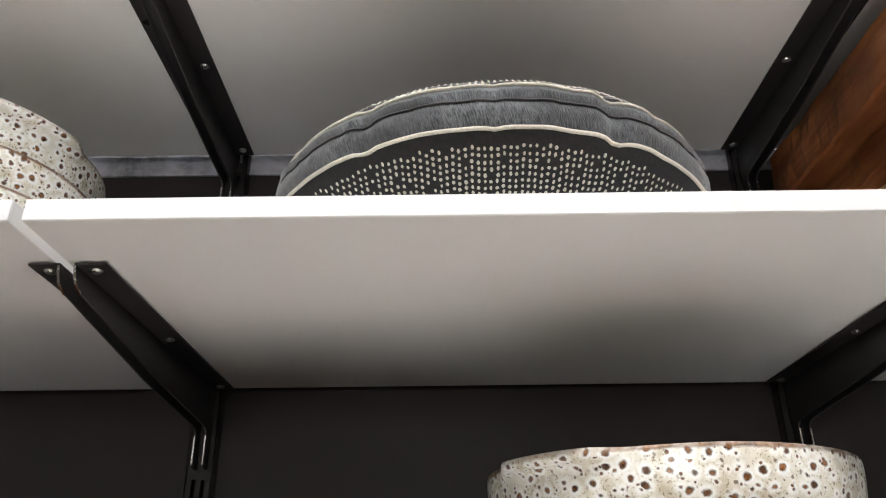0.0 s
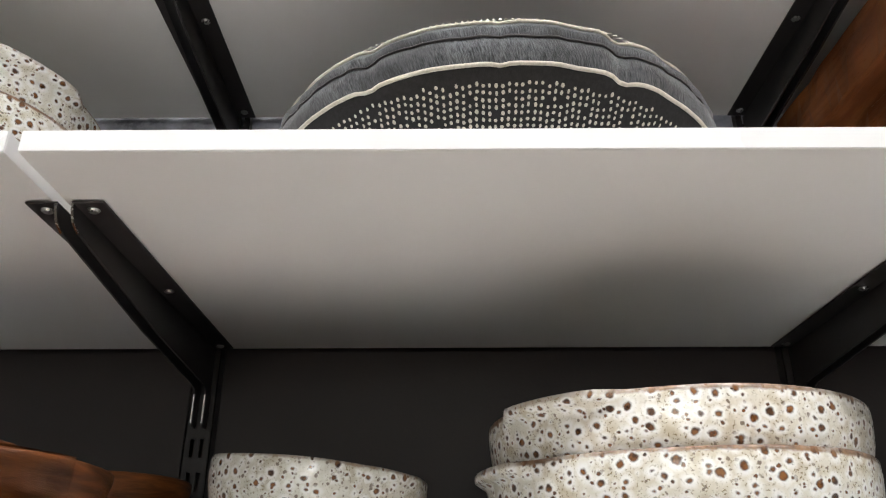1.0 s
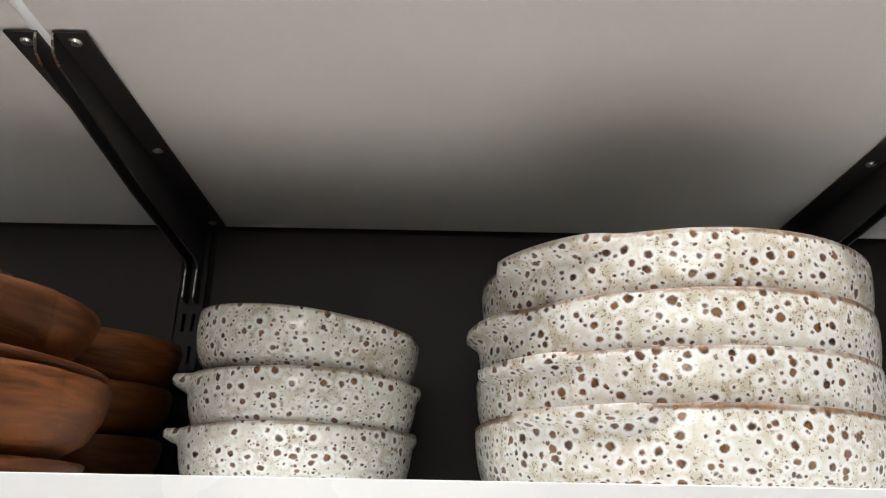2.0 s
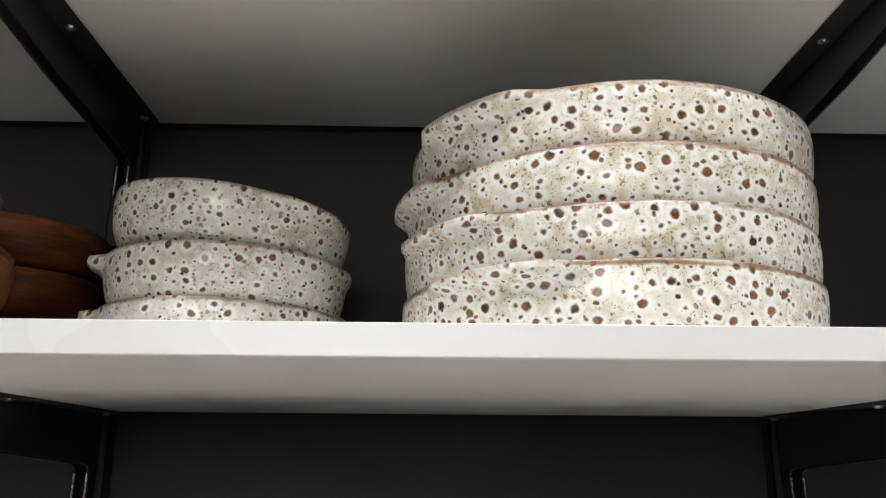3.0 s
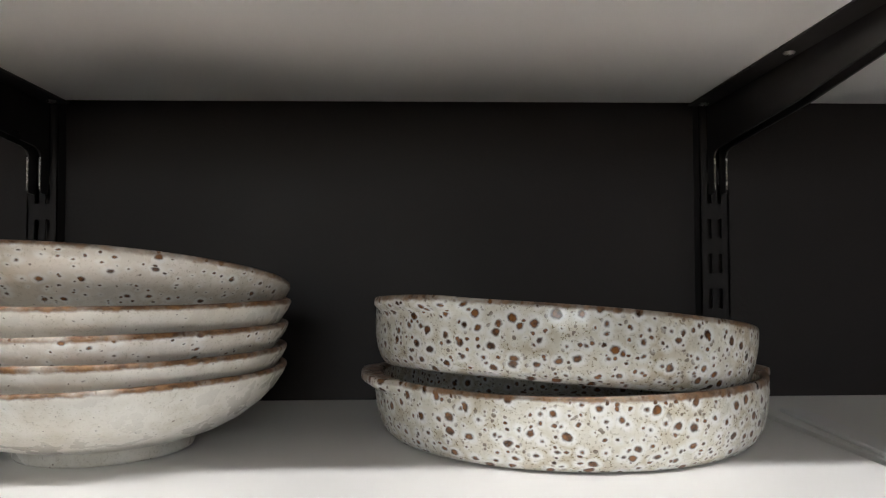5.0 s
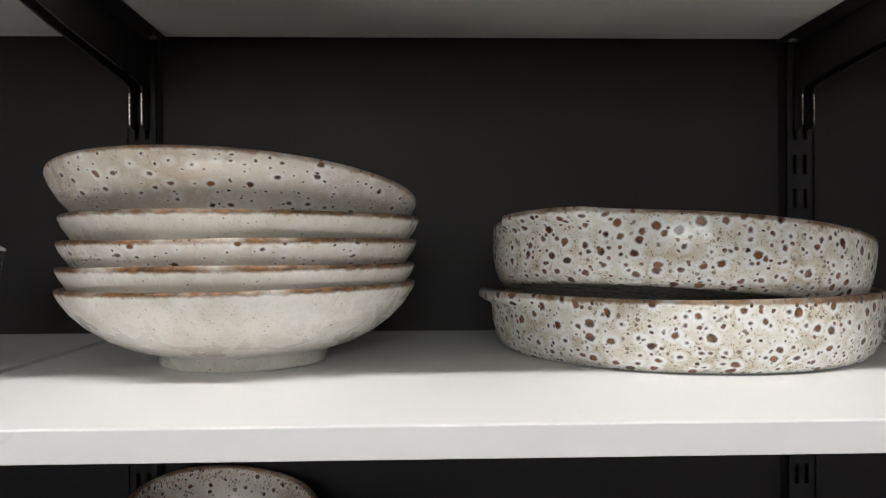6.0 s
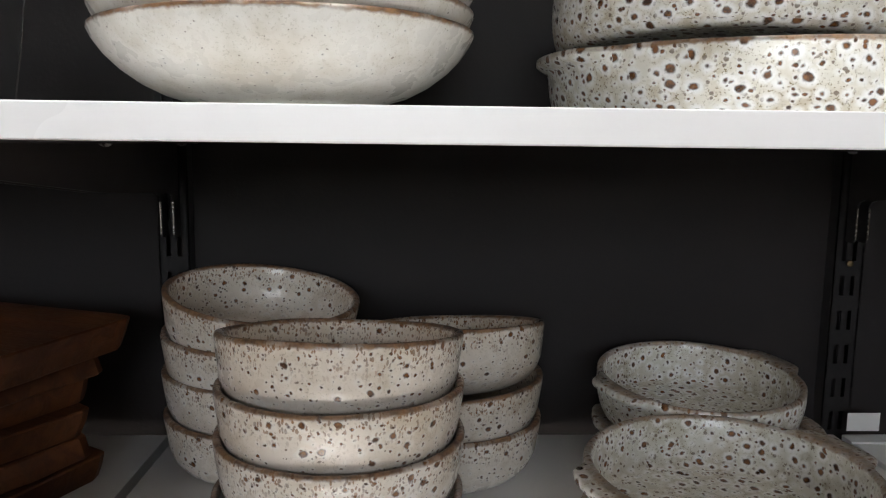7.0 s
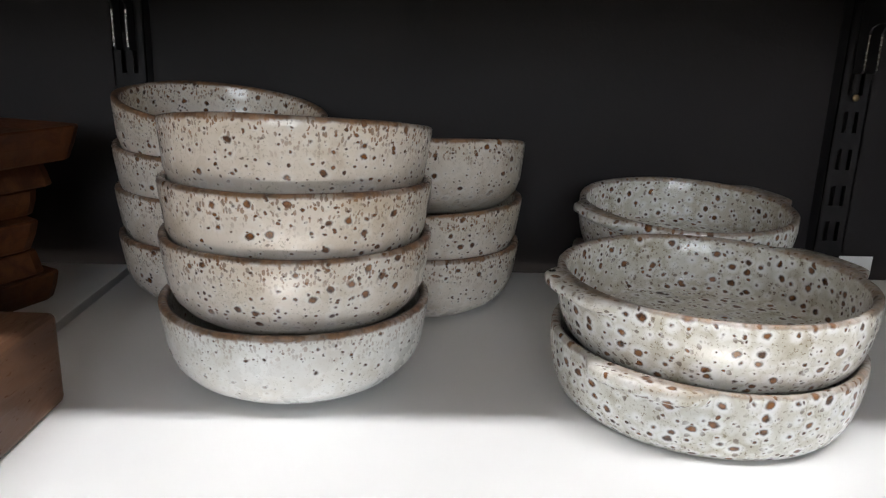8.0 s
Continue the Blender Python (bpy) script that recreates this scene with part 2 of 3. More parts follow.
def clear(name, tint, gloss, rough):
    m, nt, b = material(name)
    b.inputs["Base Color"].default_value = (*tint, 1)
    b.inputs["Transmission Weight"].default_value = 1.0
    b.inputs["Roughness"].default_value = rough
    b.inputs["IOR"].default_value = gloss
    return m


M_ACRYLIC = clear("clear_acrylic", (0.93, 0.95, 0.96), 1.3, 0.12)
M_FILM = clear("cling_film", (0.95, 0.94, 0.93), 1.06, 0.15)


def fabric():
    """Charcoal denim with rows of pale dashes on the faces."""
    m, nt, b = material("charcoal_denim")
    co, rnd, pos = local_coords(nt)
    xyz = node(nt, "SeparateXYZ", (co,)).outputs
    turn = calc(nt, "MULTIPLY", calc(nt, "ARCTAN2", xyz[0], calc(nt, "MULTIPLY", xyz[1], -1.0)), 0.17)
    weft = node(nt, "CombineXYZ", (calc(nt, "ADD", turn, calc(nt, "MULTIPLY", xyz[2], 0.22)), calc(nt, "MULTIPLY", xyz[2], 0.13), 0.0)).outputs[0]
    tw = noise_tex(nt, weft, 1100.0, 2.0, 0.8)
    n = noise_tex(nt, pos, 60.0, 5.0, 0.7)
    n2 = noise_tex(nt, pos, 18.0, 3.0)
    col = blend(nt, ramp(nt, calc(nt, "ADD", calc(nt, "MULTIPLY", tw, 0.55), calc(nt, "MULTIPLY", n, 0.45)), 0.36, 0.66), (0.012, 0.013, 0.016), (0.17, 0.180, 0.195))
    col = blend(nt, ramp(nt, n2, 0.38, 0.62, 0.6, 0.0), col, (0.026, 0.027, 0.03))
    nt.links.new(col, b.inputs["Base Color"])
    b.inputs["Roughness"].default_value = 0.9
    b.inputs["Sheen Weight"].default_value = 0.25
    bump(nt, b, calc(nt, "ADD", tw, calc(nt, "MULTIPLY", n2, 5.0)), 0.0007, 0.9)
    return m


M_DENIM = fabric()
M_DENIM_DARK = paint("black_printed_cotton", (0.022, 0.021, 0.022), 0.9, 0.4, 300.0, bumps=0.0003, bscale=1200.0)
M_THREAD = paint("cream_cotton", (0.66, 0.62, 0.54), 0.9, 0.15, 500.0, bumps=0.0003, bscale=1800.0)


# ---- mesh helpers ----
def mesh_of(name, bm, mat, smooth=True):
    bmesh.ops.recalc_face_normals(bm, faces=bm.faces)
    me = bpy.data.meshes.new(name)
    bm.to_mesh(me)
    bm.free()
    me.materials.append(mat)
    if smooth:
        me.polygons.foreach_set("use_smooth", [True] * len(me.polygons))
    return me


def part(name, bm, mat, parent, label="", smooth=True):
    ob = new(name, mesh_of(name, bm, mat, smooth))
    ob.parent = parent
    if label:
        tagged(ob, label)
    return ob


def thing(name, m, label, category, group="", kind=""):
    ob = tagged(new(name), label, category, group, kind)
    ob.empty_display_size = 0.02
    ob.matrix_basis = m
    return ob


def box(bm, x0, x1, y0, y1, z0, z1, bevel=0.0, seg=2, m=None):
    r = bmesh.ops.create_cube(bm, size=1.0)
    bmesh.ops.scale(bm, vec=(x1 - x0, y1 - y0, z1 - z0), verts=r["verts"])
    bmesh.ops.translate(bm, vec=((x0 + x1) / 2, (y0 + y1) / 2, (z0 + z1) / 2), verts=r["verts"])
    vs = r["verts"]
    if bevel:
        es = list({e for v in vs for e in v.link_edges})
        r2 = bmesh.ops.bevel(bm, geom=es, offset=bevel, segments=seg, profile=0.5, affect="EDGES")
        vs = list({v for f in r2["faces"] for v in f.verts} | {v for v in vs if v.is_valid})
    if m is not None:
        bmesh.ops.transform(bm, matrix=m, verts=vs)
    return bm


def solid(*args, **kw):
    return box(bmesh.new(), *args, **kw)


def lathe(profile, n=72, shape=None):
    """A turned form; shape(angle, r, z, k, wall) may bend each ring point."""
    bm = bmesh.new()
    rings = []
    for k, (r, z) in enumerate(profile):
        if r < 1e-6:
            rings.append([bm.verts.new((0, 0, z))])
            continue
        row = []
        for i in range(n):
            a = 2 * math.pi * i / n
            rr, zz = shape(a, r, z, k) if shape else (r, z)
            row.append(bm.verts.new((rr * math.cos(a), rr * math.sin(a), zz)))
        rings.append(row)
    for p, q in zip(rings, rings[1:]):
        for i in range(n):
            j = (i + 1) % n
            if len(p) == 1:
                bm.faces.new((p[0], q[i], q[j]))
            elif len(q) == 1:
                bm.faces.new((p[i], p[j], q[0]))
            else:
                bm.faces.new((p[i], p[j], q[j], q[i]))
    return bm


def smooth(a, b, v):
    u = min(1.0, max(0.0, (v - a) / (b - a)))
    return u * u * (3 - 2 * u)


def prism(outline, z0, z1, inset=0.003, wob=0.0, seed=0.0, slope=0.0):
    """A slab from an outline of (x, y), with softened edges."""
    bm = bmesh.new()
    cx = sum(p[0] for p in outline) / len(outline)
    cy = sum(p[1] for p in outline) / len(outline)
    rows = []
    slant = inset * slope
    for z, s in ((z0, inset * 0.4 + slant), (z0 + inset * 0.5, slant), ((z0 + z1) / 2, slant * 0.45 - inset * 0.2), (z1 - inset * 0.5, 0), (z1, inset * 0.5)):
        row = []
        for x, y in outline:
            d = math.hypot(x - cx, y - cy)
            k = (d - s) / d
            w = wob * noise.noise(Vector((x * 30, y * 30, z * 40 + seed)))
            row.append(bm.verts.new((cx + (x - cx) * (k + w), cy + (y - cy) * (k + w), z)))
        rows.append(row)
    n = len(outline)
    for p, q in zip(rows, rows[1:]):
        for i in range(n):
            bm.faces.new((p[i], p[(i + 1) % n], q[(i + 1) % n], q[i]))
    bm.faces.new(rows[0][::-1])
    bm.faces.new(rows[-1])
    return bm


# ---- the room ----
def structure(name, bm, mat, label, smooth_it=False):
    ob = new(name, mesh_of(name, bm, mat, smooth_it))
    return tagged(ob, label, "", "", "structure")


structure("floor", solid(ROOM_L - 0.1, ROOM_R + 0.1, ROOM_BACK - 0.1, WALL + 0.12, -0.05, 0), M_FLOOR, "oak plank floor of the shop")
structure("ceiling", solid(ROOM_L - 0.1, ROOM_R + 0.1, ROOM_BACK - 0.1, WALL + 0.12, ROOM_H, ROOM_H + 0.1), M_CEIL, "grey plaster ceiling")
structure("wall_north", solid(ROOM_L - 0.1, ROOM_R + 0.1, WALL, WALL + 0.12, 0, ROOM_H), M_WALL, "matt charcoal painted wall behind the shelves")
structure("wall_west", solid(ROOM_L - 0.1, ROOM_L, ROOM_BACK, WALL, 0, ROOM_H), M_ROOM, "plain plastered side wall")
structure("wall_east", solid(ROOM_R, ROOM_R + 0.1, ROOM_BACK, WALL, 0, ROOM_H), M_ROOM, "plain plastered side wall")
bm = bmesh.new()
box(bm, ROOM_L, WIN[0], ROOM_BACK - 0.1, ROOM_BACK, 0, ROOM_H)
box(bm, WIN[1], ROOM_R, ROOM_BACK - 0.1, ROOM_BACK, 0, ROOM_H)
box(bm, WIN[0], WIN[1], ROOM_BACK - 0.1, ROOM_BACK, 0, WIN[2])
box(bm, WIN[0], WIN[1], ROOM_BACK - 0.1, ROOM_BACK, WIN[3], ROOM_H)
structure("wall_south", bm, M_ROOM, "plastered wall with an assumed window opening, out of view")
# assumed window behind the camera, never in view
window = tagged(new("window_1"), "assumed shop window with slim dark frames, out of view", "", "", "structure")
for i in range(5):
    x = WIN[0] + (WIN[1] - WIN[0]) * i / 4
    part("window_frame", solid(x - 0.03, x + 0.03, ROOM_BACK - 0.06, ROOM_BACK + 0.02, WIN[2], WIN[3], bevel=0.004), M_BLACK, window, smooth=False)
# added strip that carries the painted wall reflection
structure("rail", solid(ROOM_L, ROOM_R, WALL - 0.004, WALL, 2.018, 2.060, bevel=0.001), M_WALL_SHEEN, "thin grey strip on the dark wall, coloured as reflected daylight")
lamp = thing("ceiling_lamp", pose(0.3, -0.88, 2.50), "long slim linear lamp hung below the ceiling", "lamp")
part("housing", solid(-1.25, 1.25, -0.05, 0.05, 0.01, 0.07, bevel=0.004), M_BLACK, lamp, smooth=False)
part("diffuser", solid(-1.2, 1.2, -0.035, 0.035, 0.002, 0.009), M_LAMP, lamp, smooth=False)
for x in (-0.9, 0.9):
    part("hanger", solid(x - 0.003, x + 0.003, -0.003, 0.003, 0.07, 0.50), M_BLACK, lamp, smooth=False)

# ---- the shelving ----
CENTRES = (-0.602, 0.003, 0.608, 1.213)
UNDER = {"U": 2.037, "A": 1.7535, "B": 1.478, "C": 1.200, "D": 0.926}
THICK, FRONT, BACK = 0.0144, -0.3795, -0.012
TOP = {k: v + THICK for k, v in UNDER.items()}


def shelf(x0, x1, z, lift, front, back):
    s = thing("shelf", pose((x0 + x1) / 2, front, z + lift, -math.degrees(lift / (back - front))), "white melamine shelf board resting on black brackets", "shelf", "shelf boards")
    w = (x1 - x0) / 2
    part("board", solid(-w, w, 0.0012, back - front, 0, THICK, bevel=0.0006), M_SHELF, s, smooth=False)
    part("edge_band", solid(-w, w, 0.0, 0.0011, 0.0002, THICK - 0.0002, bevel=0.0005), M_EDGE, s, smooth=False)
    return s


LIFT = {"A": 0.0015}
NEAR = {"A": -0.3845}
DEEP = {"A": -0.002, "U": -0.004}
for k, z in UNDER.items():
    for a, b_ in zip(CENTRES, CENTRES[1:]):
        shelf(a + 0.0005, b_ - 0.0075, z, LIFT.get(k, 0.0), NEAR.get(k, FRONT), DEEP.get(k, BACK))


def standard(x):
    s = thing("slotted_standard", pose(x, 0, 0), "black twin-slot steel upright screwed to the wall", "upright", "shelf uprights")
    bm = bmesh.new()
    z0, z1, pitch, sh = 0.35, 2.45, 0.032, 0.018
    xs = (-0.0135, -0.0067, -0.0027, 0.0027, 0.0067, 0.0135)
    zs = [z0 + i * pitch + d for i in range(int((z1 - z0) / pitch)) for d in (0.0, pitch - sh)]
    grid = [[bm.verts.new((gx, 0.0, gz)) for gx in xs] for gz in zs]
    for i in range(len(zs) - 1):
        for j in range(5):
            if i % 2 == 0 or j % 2 == 0:
                bm.faces.new((grid[i][j], grid[i][j + 1], grid[i + 1][j + 1], grid[i + 1][j]))
    bmesh.ops.recalc_face_normals(bm, faces=bm.faces)
    bmesh.ops.solidify(bm, geom=bm.faces[:], thickness=0.0015)
    part("face", bm, M_UPRIGHT, s, smooth=False)
    for sgn in (-1, 1):
        part("flange", solid(sgn * 0.0128 - 0.0008, sgn * 0.0128 + 0.0008, 0.0, WALL, z0, z1), M_BLACK, s, smooth=False)
    for z in ((0.6, 1.098, 2.2) if x > 0.3 else (0.6, 2.2)):
        bmk = lathe([(0, -0.0002), (0.0026, -0.0002), (0.0032, 0.0006), (0.003, 0.0012), (0.0018, 0.0018), (0, 0.0010)], 16)
        o = part("screw", bmk, M_BRASS, s, "dull brass wall screw")
        o.matrix_basis = pose(0, -0.0017, z, 90)
    return s


for x in CENTRES:
    standard(x)


def screw_mesh():
    bm = lathe([(0, 0.0), (0.0042, 0.0), (0.0042, 0.0005), (0.0030, 0.0017), (0.0011, 0.0020), (0, 0.0020)], 20)
    box(bm, -0.0019, 0.0019, -0.0004, 0.0004, 0.0012, 0.0022)
    box(bm, -0.0004, 0.0004, -0.0019, 0.0019, 0.0012, 0.0022)
    return bm


def bracket(m):
    """Twin-plate bracket: two angle profiles back to back, hooked into the upright."""
    s = thing("shelf_bracket", m, "black steel twin-plate bracket with bright screws under a shelf", "bracket", "shelf brackets")
    f, t, gap = 0.327, 0.0016, 0.0045
    for sgn in (-1, 1):
        bm = bmesh.new()
        xa, xb = sorted((sgn * gap, sgn * 0.0255))
        box(bm, xa, xb, -f, -0.006, -t, 0, bevel=0.0004)
        x0, x1 = sorted((sgn * gap, sgn * (gap + t)))
        prof = [(-f + 0.001, -t), (-f + 0.002, -0.006), (-f + 0.006, -0.0125), (-f + 0.016, -0.0165), (-f + 0.05, -0.0205), (-0.16, -0.034), (-0.026, -0.0430), (-0.0185, -0.0455), (-0.0155, -0.0500), (-0.0155, -0.080), (-0.0135, -0.082), (-0.002, -0.082), (-0.002, -t)]
        va = [bm.verts.new((x0, y, z)) for y, z in prof]
        vb = [bm.verts.new((x1, y, z)) for y, z in prof]
        bm.faces.new(va)
        bm.faces.new(vb[::-1])
        for i in range(len(prof)):
            j = (i + 1) % len(prof)
            bm.faces.new((va[i], va[j], vb[j], vb[i]))
        plate = part("plate", bm, M_BLACK, s, smooth=False)
        xm = sgn * (gap + t / 2)
        part("worn_edge", solid(xm - 0.0007, xm + 0.0007, -0.0163, -0.0156, -0.079, -0.051), M_WORN, plate, "bare steel edge of the hook", smooth=False)
        for (ya, za), (yb, zb) in (((-f, -0.0015), (-f + 0.0012, -0.006)), ((-f + 0.0012, -0.006), (-f + 0.0052, -0.0127)), ((-f + 0.0052, -0.0127), (-f + 0.014, -0.0166))):
            ln = math.hypot(yb - ya, zb - za)
            mm = Matrix.Translation((xm, (ya + yb) / 2, (za + zb) / 2)) @ Matrix.Rotation(math.atan2(zb - za, yb - ya), 4, "X")
            part("worn_edge", solid(-0.0007, 0.0007, -ln / 2, ln / 2, -0.0004, 0.0004, m=mm), M_WORN, plate, "bare steel front edge", smooth=False)
        for y in (-0.3175, -0.172, -0.0175):
            o = part("screw", screw_mesh(), M_SCREW, s, "bright cross-head screw", smooth=False)
            o.matrix_basis = pose(sgn * 0.0150, y, -t, 180, 0, 37 * y * 100)
    return s


SHIFT = {"U": -0.004, "A": 0.0015}
first = bracket(pose(CENTRES[0], 0, UNDER["U"]))
for k, z in UNDER.items():
    for x in CENTRES:
        if not (k == "U" and x == CENTRES[0]):
            copy_thing(first, pose(x + (SHIFT.get(k, 0.0) if abs(x) < 0.1 else 0.0), 0, z, 0))


# ---- stoneware ----
def wobble(seed, amount):
    def f(a, r, z, k):
        w = noise.noise(Vector((math.cos(a) * 1.6 + seed, math.sin(a) * 1.6, z * 14)))
        w2 = noise.noise(Vector((math.cos(a) * 1.3, math.sin(a) * 1.3 + seed, 3.3)))
        return r * (1 + amount * w), z + 0.0014 * w2 * smooth(0.01, 0.04, z)
    return f


def dish_mesh(name, R, h, mat, seed, ear=0.013, width=24.0, second=1.0):
    """Straight-walled baking dish with two lugs drawn out of the rim."""
    out = [(0, 0.0012), (R * 0.6, 0.0012), (R - 0.020, 0.0004), (R - 0.015, 0), (R - 0.0105, 0.0014), (R - 0.0065, 0.0055), (R - 0.0035, 0.012), (R - 0.0015, 0.020), (R - 0.0006, h * 0.62),
           (R - 0.0002, h - 0.0125), (R, h - 0.0095), (R, h - 0.0072), (R, h - 0.0052), (R, h - 0.0034), (R - 0.0002, h - 0.0010), (R - 0.0010, h - 0.0001)]
    inn = [(R - 0.0028, h), (R - 0.0042, h - 0.0006), (R - 0.0052, h - 0.0022), (R - 0.0058, h * 0.6), (R - 0.0064, 0.0135), (R - 0.0078, 0.0090), (R - 0.0110, 0.0066), (R - 0.0160, 0.0057), (R * 0.55, 0.0052), (0, 0.005)]
    n_out = len(out)
    wb = wobble(seed, 0.010)

    def shape(a, r, z, k):
        r, z = wb(a, r, z, k)
        d = abs((math.degrees(a) + 90) % 180 - 90)
        lug = smooth(width, width * 0.55, d) * (second if math.cos(a) < 0 else 1.0)
        if 9 <= k < n_out:
            u = smooth(h - 0.0115, h - 0.0045, out[k][1]) ** 1.3
            r += ear * lug * u
            z += lug * 0.0002 * u - lug * 0.003 * smooth(h - 0.004, h - 0.013, out[k][1]) * u
        elif k >= n_out and k < n_out + 2:
            z += lug * 0.0001
        return r, z

    me = mesh_of(name, lathe(out + inn, 96, shape), mat)
    return me


def turned_mesh(name, out, inn, mat, seed, amount=0.012, n=80):
    return mesh_of(name, lathe(out + inn, n, wobble(seed, amount)), mat)


def bowl_mesh(name, seed, R=0.0758, h=BOWL_H, mat=None):
    s = R / 0.0741
    out = [(0, 0.0022), (0.030, 0.0022), (0.032, 0.0), (0.039, 0.0), (0.0460, 0.0012), (0.0538, 0.0048), (0.0614, 0.0102), (0.0670, 0.0172), (0.0705, 0.0265), (0.0721, 0.0385), (0.0735, 0.0485), (0.0741, 0.0545), (0.0737, 0.0563)]
    inn = [(0.0718, 0.057), (0.0700, 0.0563), (0.0690, 0.054), (0.0678, 0.0400), (0.0655, 0.0280), (0.0615, 0.0185), (0.0560, 0.0115), (0.045, 0.0075), (0.02, 0.006), (0, 0.0055)]
    return turned_mesh(name, [(r * s, z * h / 0.057) for r, z in out], [(r * s, z * h / 0.057) for r, z in inn], mat or M_BOWL, seed)


def pasta_mesh(name, seed, mat, R=0.111):
    out = [(0, 0.003), (0.045, 0.003), (0.047, 0.0), (0.0515, 0.0), (0.0525, 0.002), (0.0535, 0.0075), (0.058, 0.0092), (0.071, 0.0130), (0.084, 0.0195), (0.095, 0.0275), (0.103, 0.0355), (0.1085, 0.0435), (0.1108, 0.0485), (0.1108, 0.0500), (0.1100, 0.0507)]
    inn = [(0.1090, 0.051), (0.1074, 0.0503), (0.1062, 0.0485), (0.1015, 0.041), (0.094, 0.033), (0.083, 0.0252), (0.070, 0.0185), (0.055, 0.0140), (0.03, 0.0115), (0, 0.0108)]
    k = R / 0.111
    return turned_mesh(name, [(r * k, z) for r, z in out], [(r * k, z) for r, z in inn], mat, seed, 0.008, 96)


def ware(name, me, m, label, category, group):
    ob = tagged(new(name, me), label, category, group)
    ob.matrix_basis = m
    return ob


DISHES = [dish_mesh("baking_dish", 0.1335, DISH_H, M_DISH, 1.7 + 3.1 * i, 0.0095) for i in range(4)]
DISHES.append(dish_mesh("baking_dish", 0.1295, DISH_H, M_DISH, 41.0, 0.0085))
SDISHES = [dish_mesh("gratin_dish", 0.0832, SDISH_H, M_SDISH, 5.2 + 2.3 * i, 0.011, 24.0, 0.3) for i in range(3)]
SDISHES += [dish_mesh("gratin_dish", 0.0845, SDISH_H, M_SDISH, 15.2 + 2.3 * i, 0.011, 24.0) for i in range(2)]
SDISHES += [dish_mesh("gratin_dish", 0.0795, SDISH_H, M_SDISH, 25.2 + 2.3 * i, 0.010, 24.0) for i in range(2)]
BOWLS = [bowl_mesh("bowl", 0.4 + 2.9 * i) for i in range(4)]
PASTAS = [pasta_mesh("pasta_bowl", 0.9 + 2.7 * i, M_PASTA_S if i in (0, 2) else M_PASTA, 0.1127) for i in range(4)]


def put(ob_name, meshes, rows, label, category, group):
    """rows: x, y, z, tilt about x, tilt about y, turn, mesh index."""
    for x, y, z, ax, ay, az, i in rows:
        ware(ob_name, meshes[i % len(meshes)], Matrix.Translation((x, y, z)) @ pose(0, 0, 0, ax, ay, 0) @ pose(0, 0, 0, 0, 0, az), label, category, group)


zA, zB, zC, zD = TOP["A"], TOP["B"], TOP["C"], TOP["D"]
L_DISH = "round speckled cream stoneware baking dish with lugs, in a stack"
L_SD = "small round speckled stoneware dish with two lugs, stacked"
# four large dishes
put("baking_dish", DISHES, [
    (0.4085, -0.1885, zB, 0, 0, 231, 0), (0.4095, -0.1865, zB + 0.032, 0, 0, 213, 1),
    (0.4115, -0.1865, zB + 0.0645, 0, 0, 193, 2), (0.4132, -0.1865, zB + 0.0985, -0.5, 0, 222, 3)], L_DISH, "dish", "large dishes on the bowl shelf")
# three small dishes
put("gratin_dish", SDISHES, [
    (0.1475, -0.1500, zB, 0, 0, 186, 0), (0.1490, -0.1500, zB + 0.0355, 0, 0.8, 188, 1), (0.1465, -0.1495, zB + 0.0760, 0, 6.2, 142, 2)], L_SD, "dish", "small dishes beside the large ones")
# five pasta bowls
PASTAS.append(pasta_mesh("pasta_bowl", 21.3, M_PASTA_S, 0.118))
put("pasta_bowl", PASTAS, [
    (0.1380, -0.1875, zC, 0, -0.6, 160, 1), (0.1380, -0.1875, zC + 0.0125, 0, -0.3, 200, 3), (0.1387, -0.1875, zC + 0.0275, 0, -0.2, 150, 2),
    (0.1398, -0.1875, zC + 0.0430, 0, 0.3, 190, 1), (0.1315, -0.1870, zC + 0.0600, -8.5, 2.6, 175, 4)], "shallow cream stoneware pasta bowl with a brown rim, stacked", "bowl", "stacked pasta bowls")
# two large dishes, the upper one propped on a lug
put("baking_dish", DISHES, [
    (0.4400, -0.1450, zC, 0, 0, 189, 2), (0.4335, -0.1510, zC + 0.0362, -5.5, 5.0, 214, 4)], "round speckled stoneware baking dish set askew in a pair", "dish", "pair of large dishes")
# bowls on the bottom shelf
L_BOWL = "cream stoneware bowl flecked with brown, stacked"
BOWLS.append(bowl_mesh("bowl", 33.0, 0.0765, mat=M_BOWL_LIT))
put("bowl", BOWLS, [
    (0.1690, -0.2180, zD, 0, 0, 175, 4), (0.1702, -0.2180, zD + 0.0370, -1, 0.5, 195, 1), (0.1702, -0.2175, zD + 0.0660, -3, 0.3, 160, 2), (0.1697, -0.2150, zD + 0.0955, -8, 0.6, 183, 3)], L_BOWL, "bowl", "front stack of bowls")
put("bowl", BOWLS, [
    (0.0925, -0.0720, zD, 0, 0, 150, 3), (0.0915, -0.0720, zD + 0.0340, 0, 1.0, 170, 1), (0.0910, -0.0720, zD + 0.0640, 2, 2.5, 220, 0), (0.0900, -0.0720, zD + 0.0940, 6, 7, 200, 2)], L_BOWL, "bowl", "back stack of bowls")
put("bowl", BOWLS, [
    (0.2400, -0.0840, zD, 0, 0, 130, 2), (0.2410, -0.0840, zD + 0.0320, 0, -1, 145, 0), (0.2440, -0.0840, zD + 0.0690, -9, -2, 130, 1)], L_BOWL, "bowl", "middle stack of bowls")
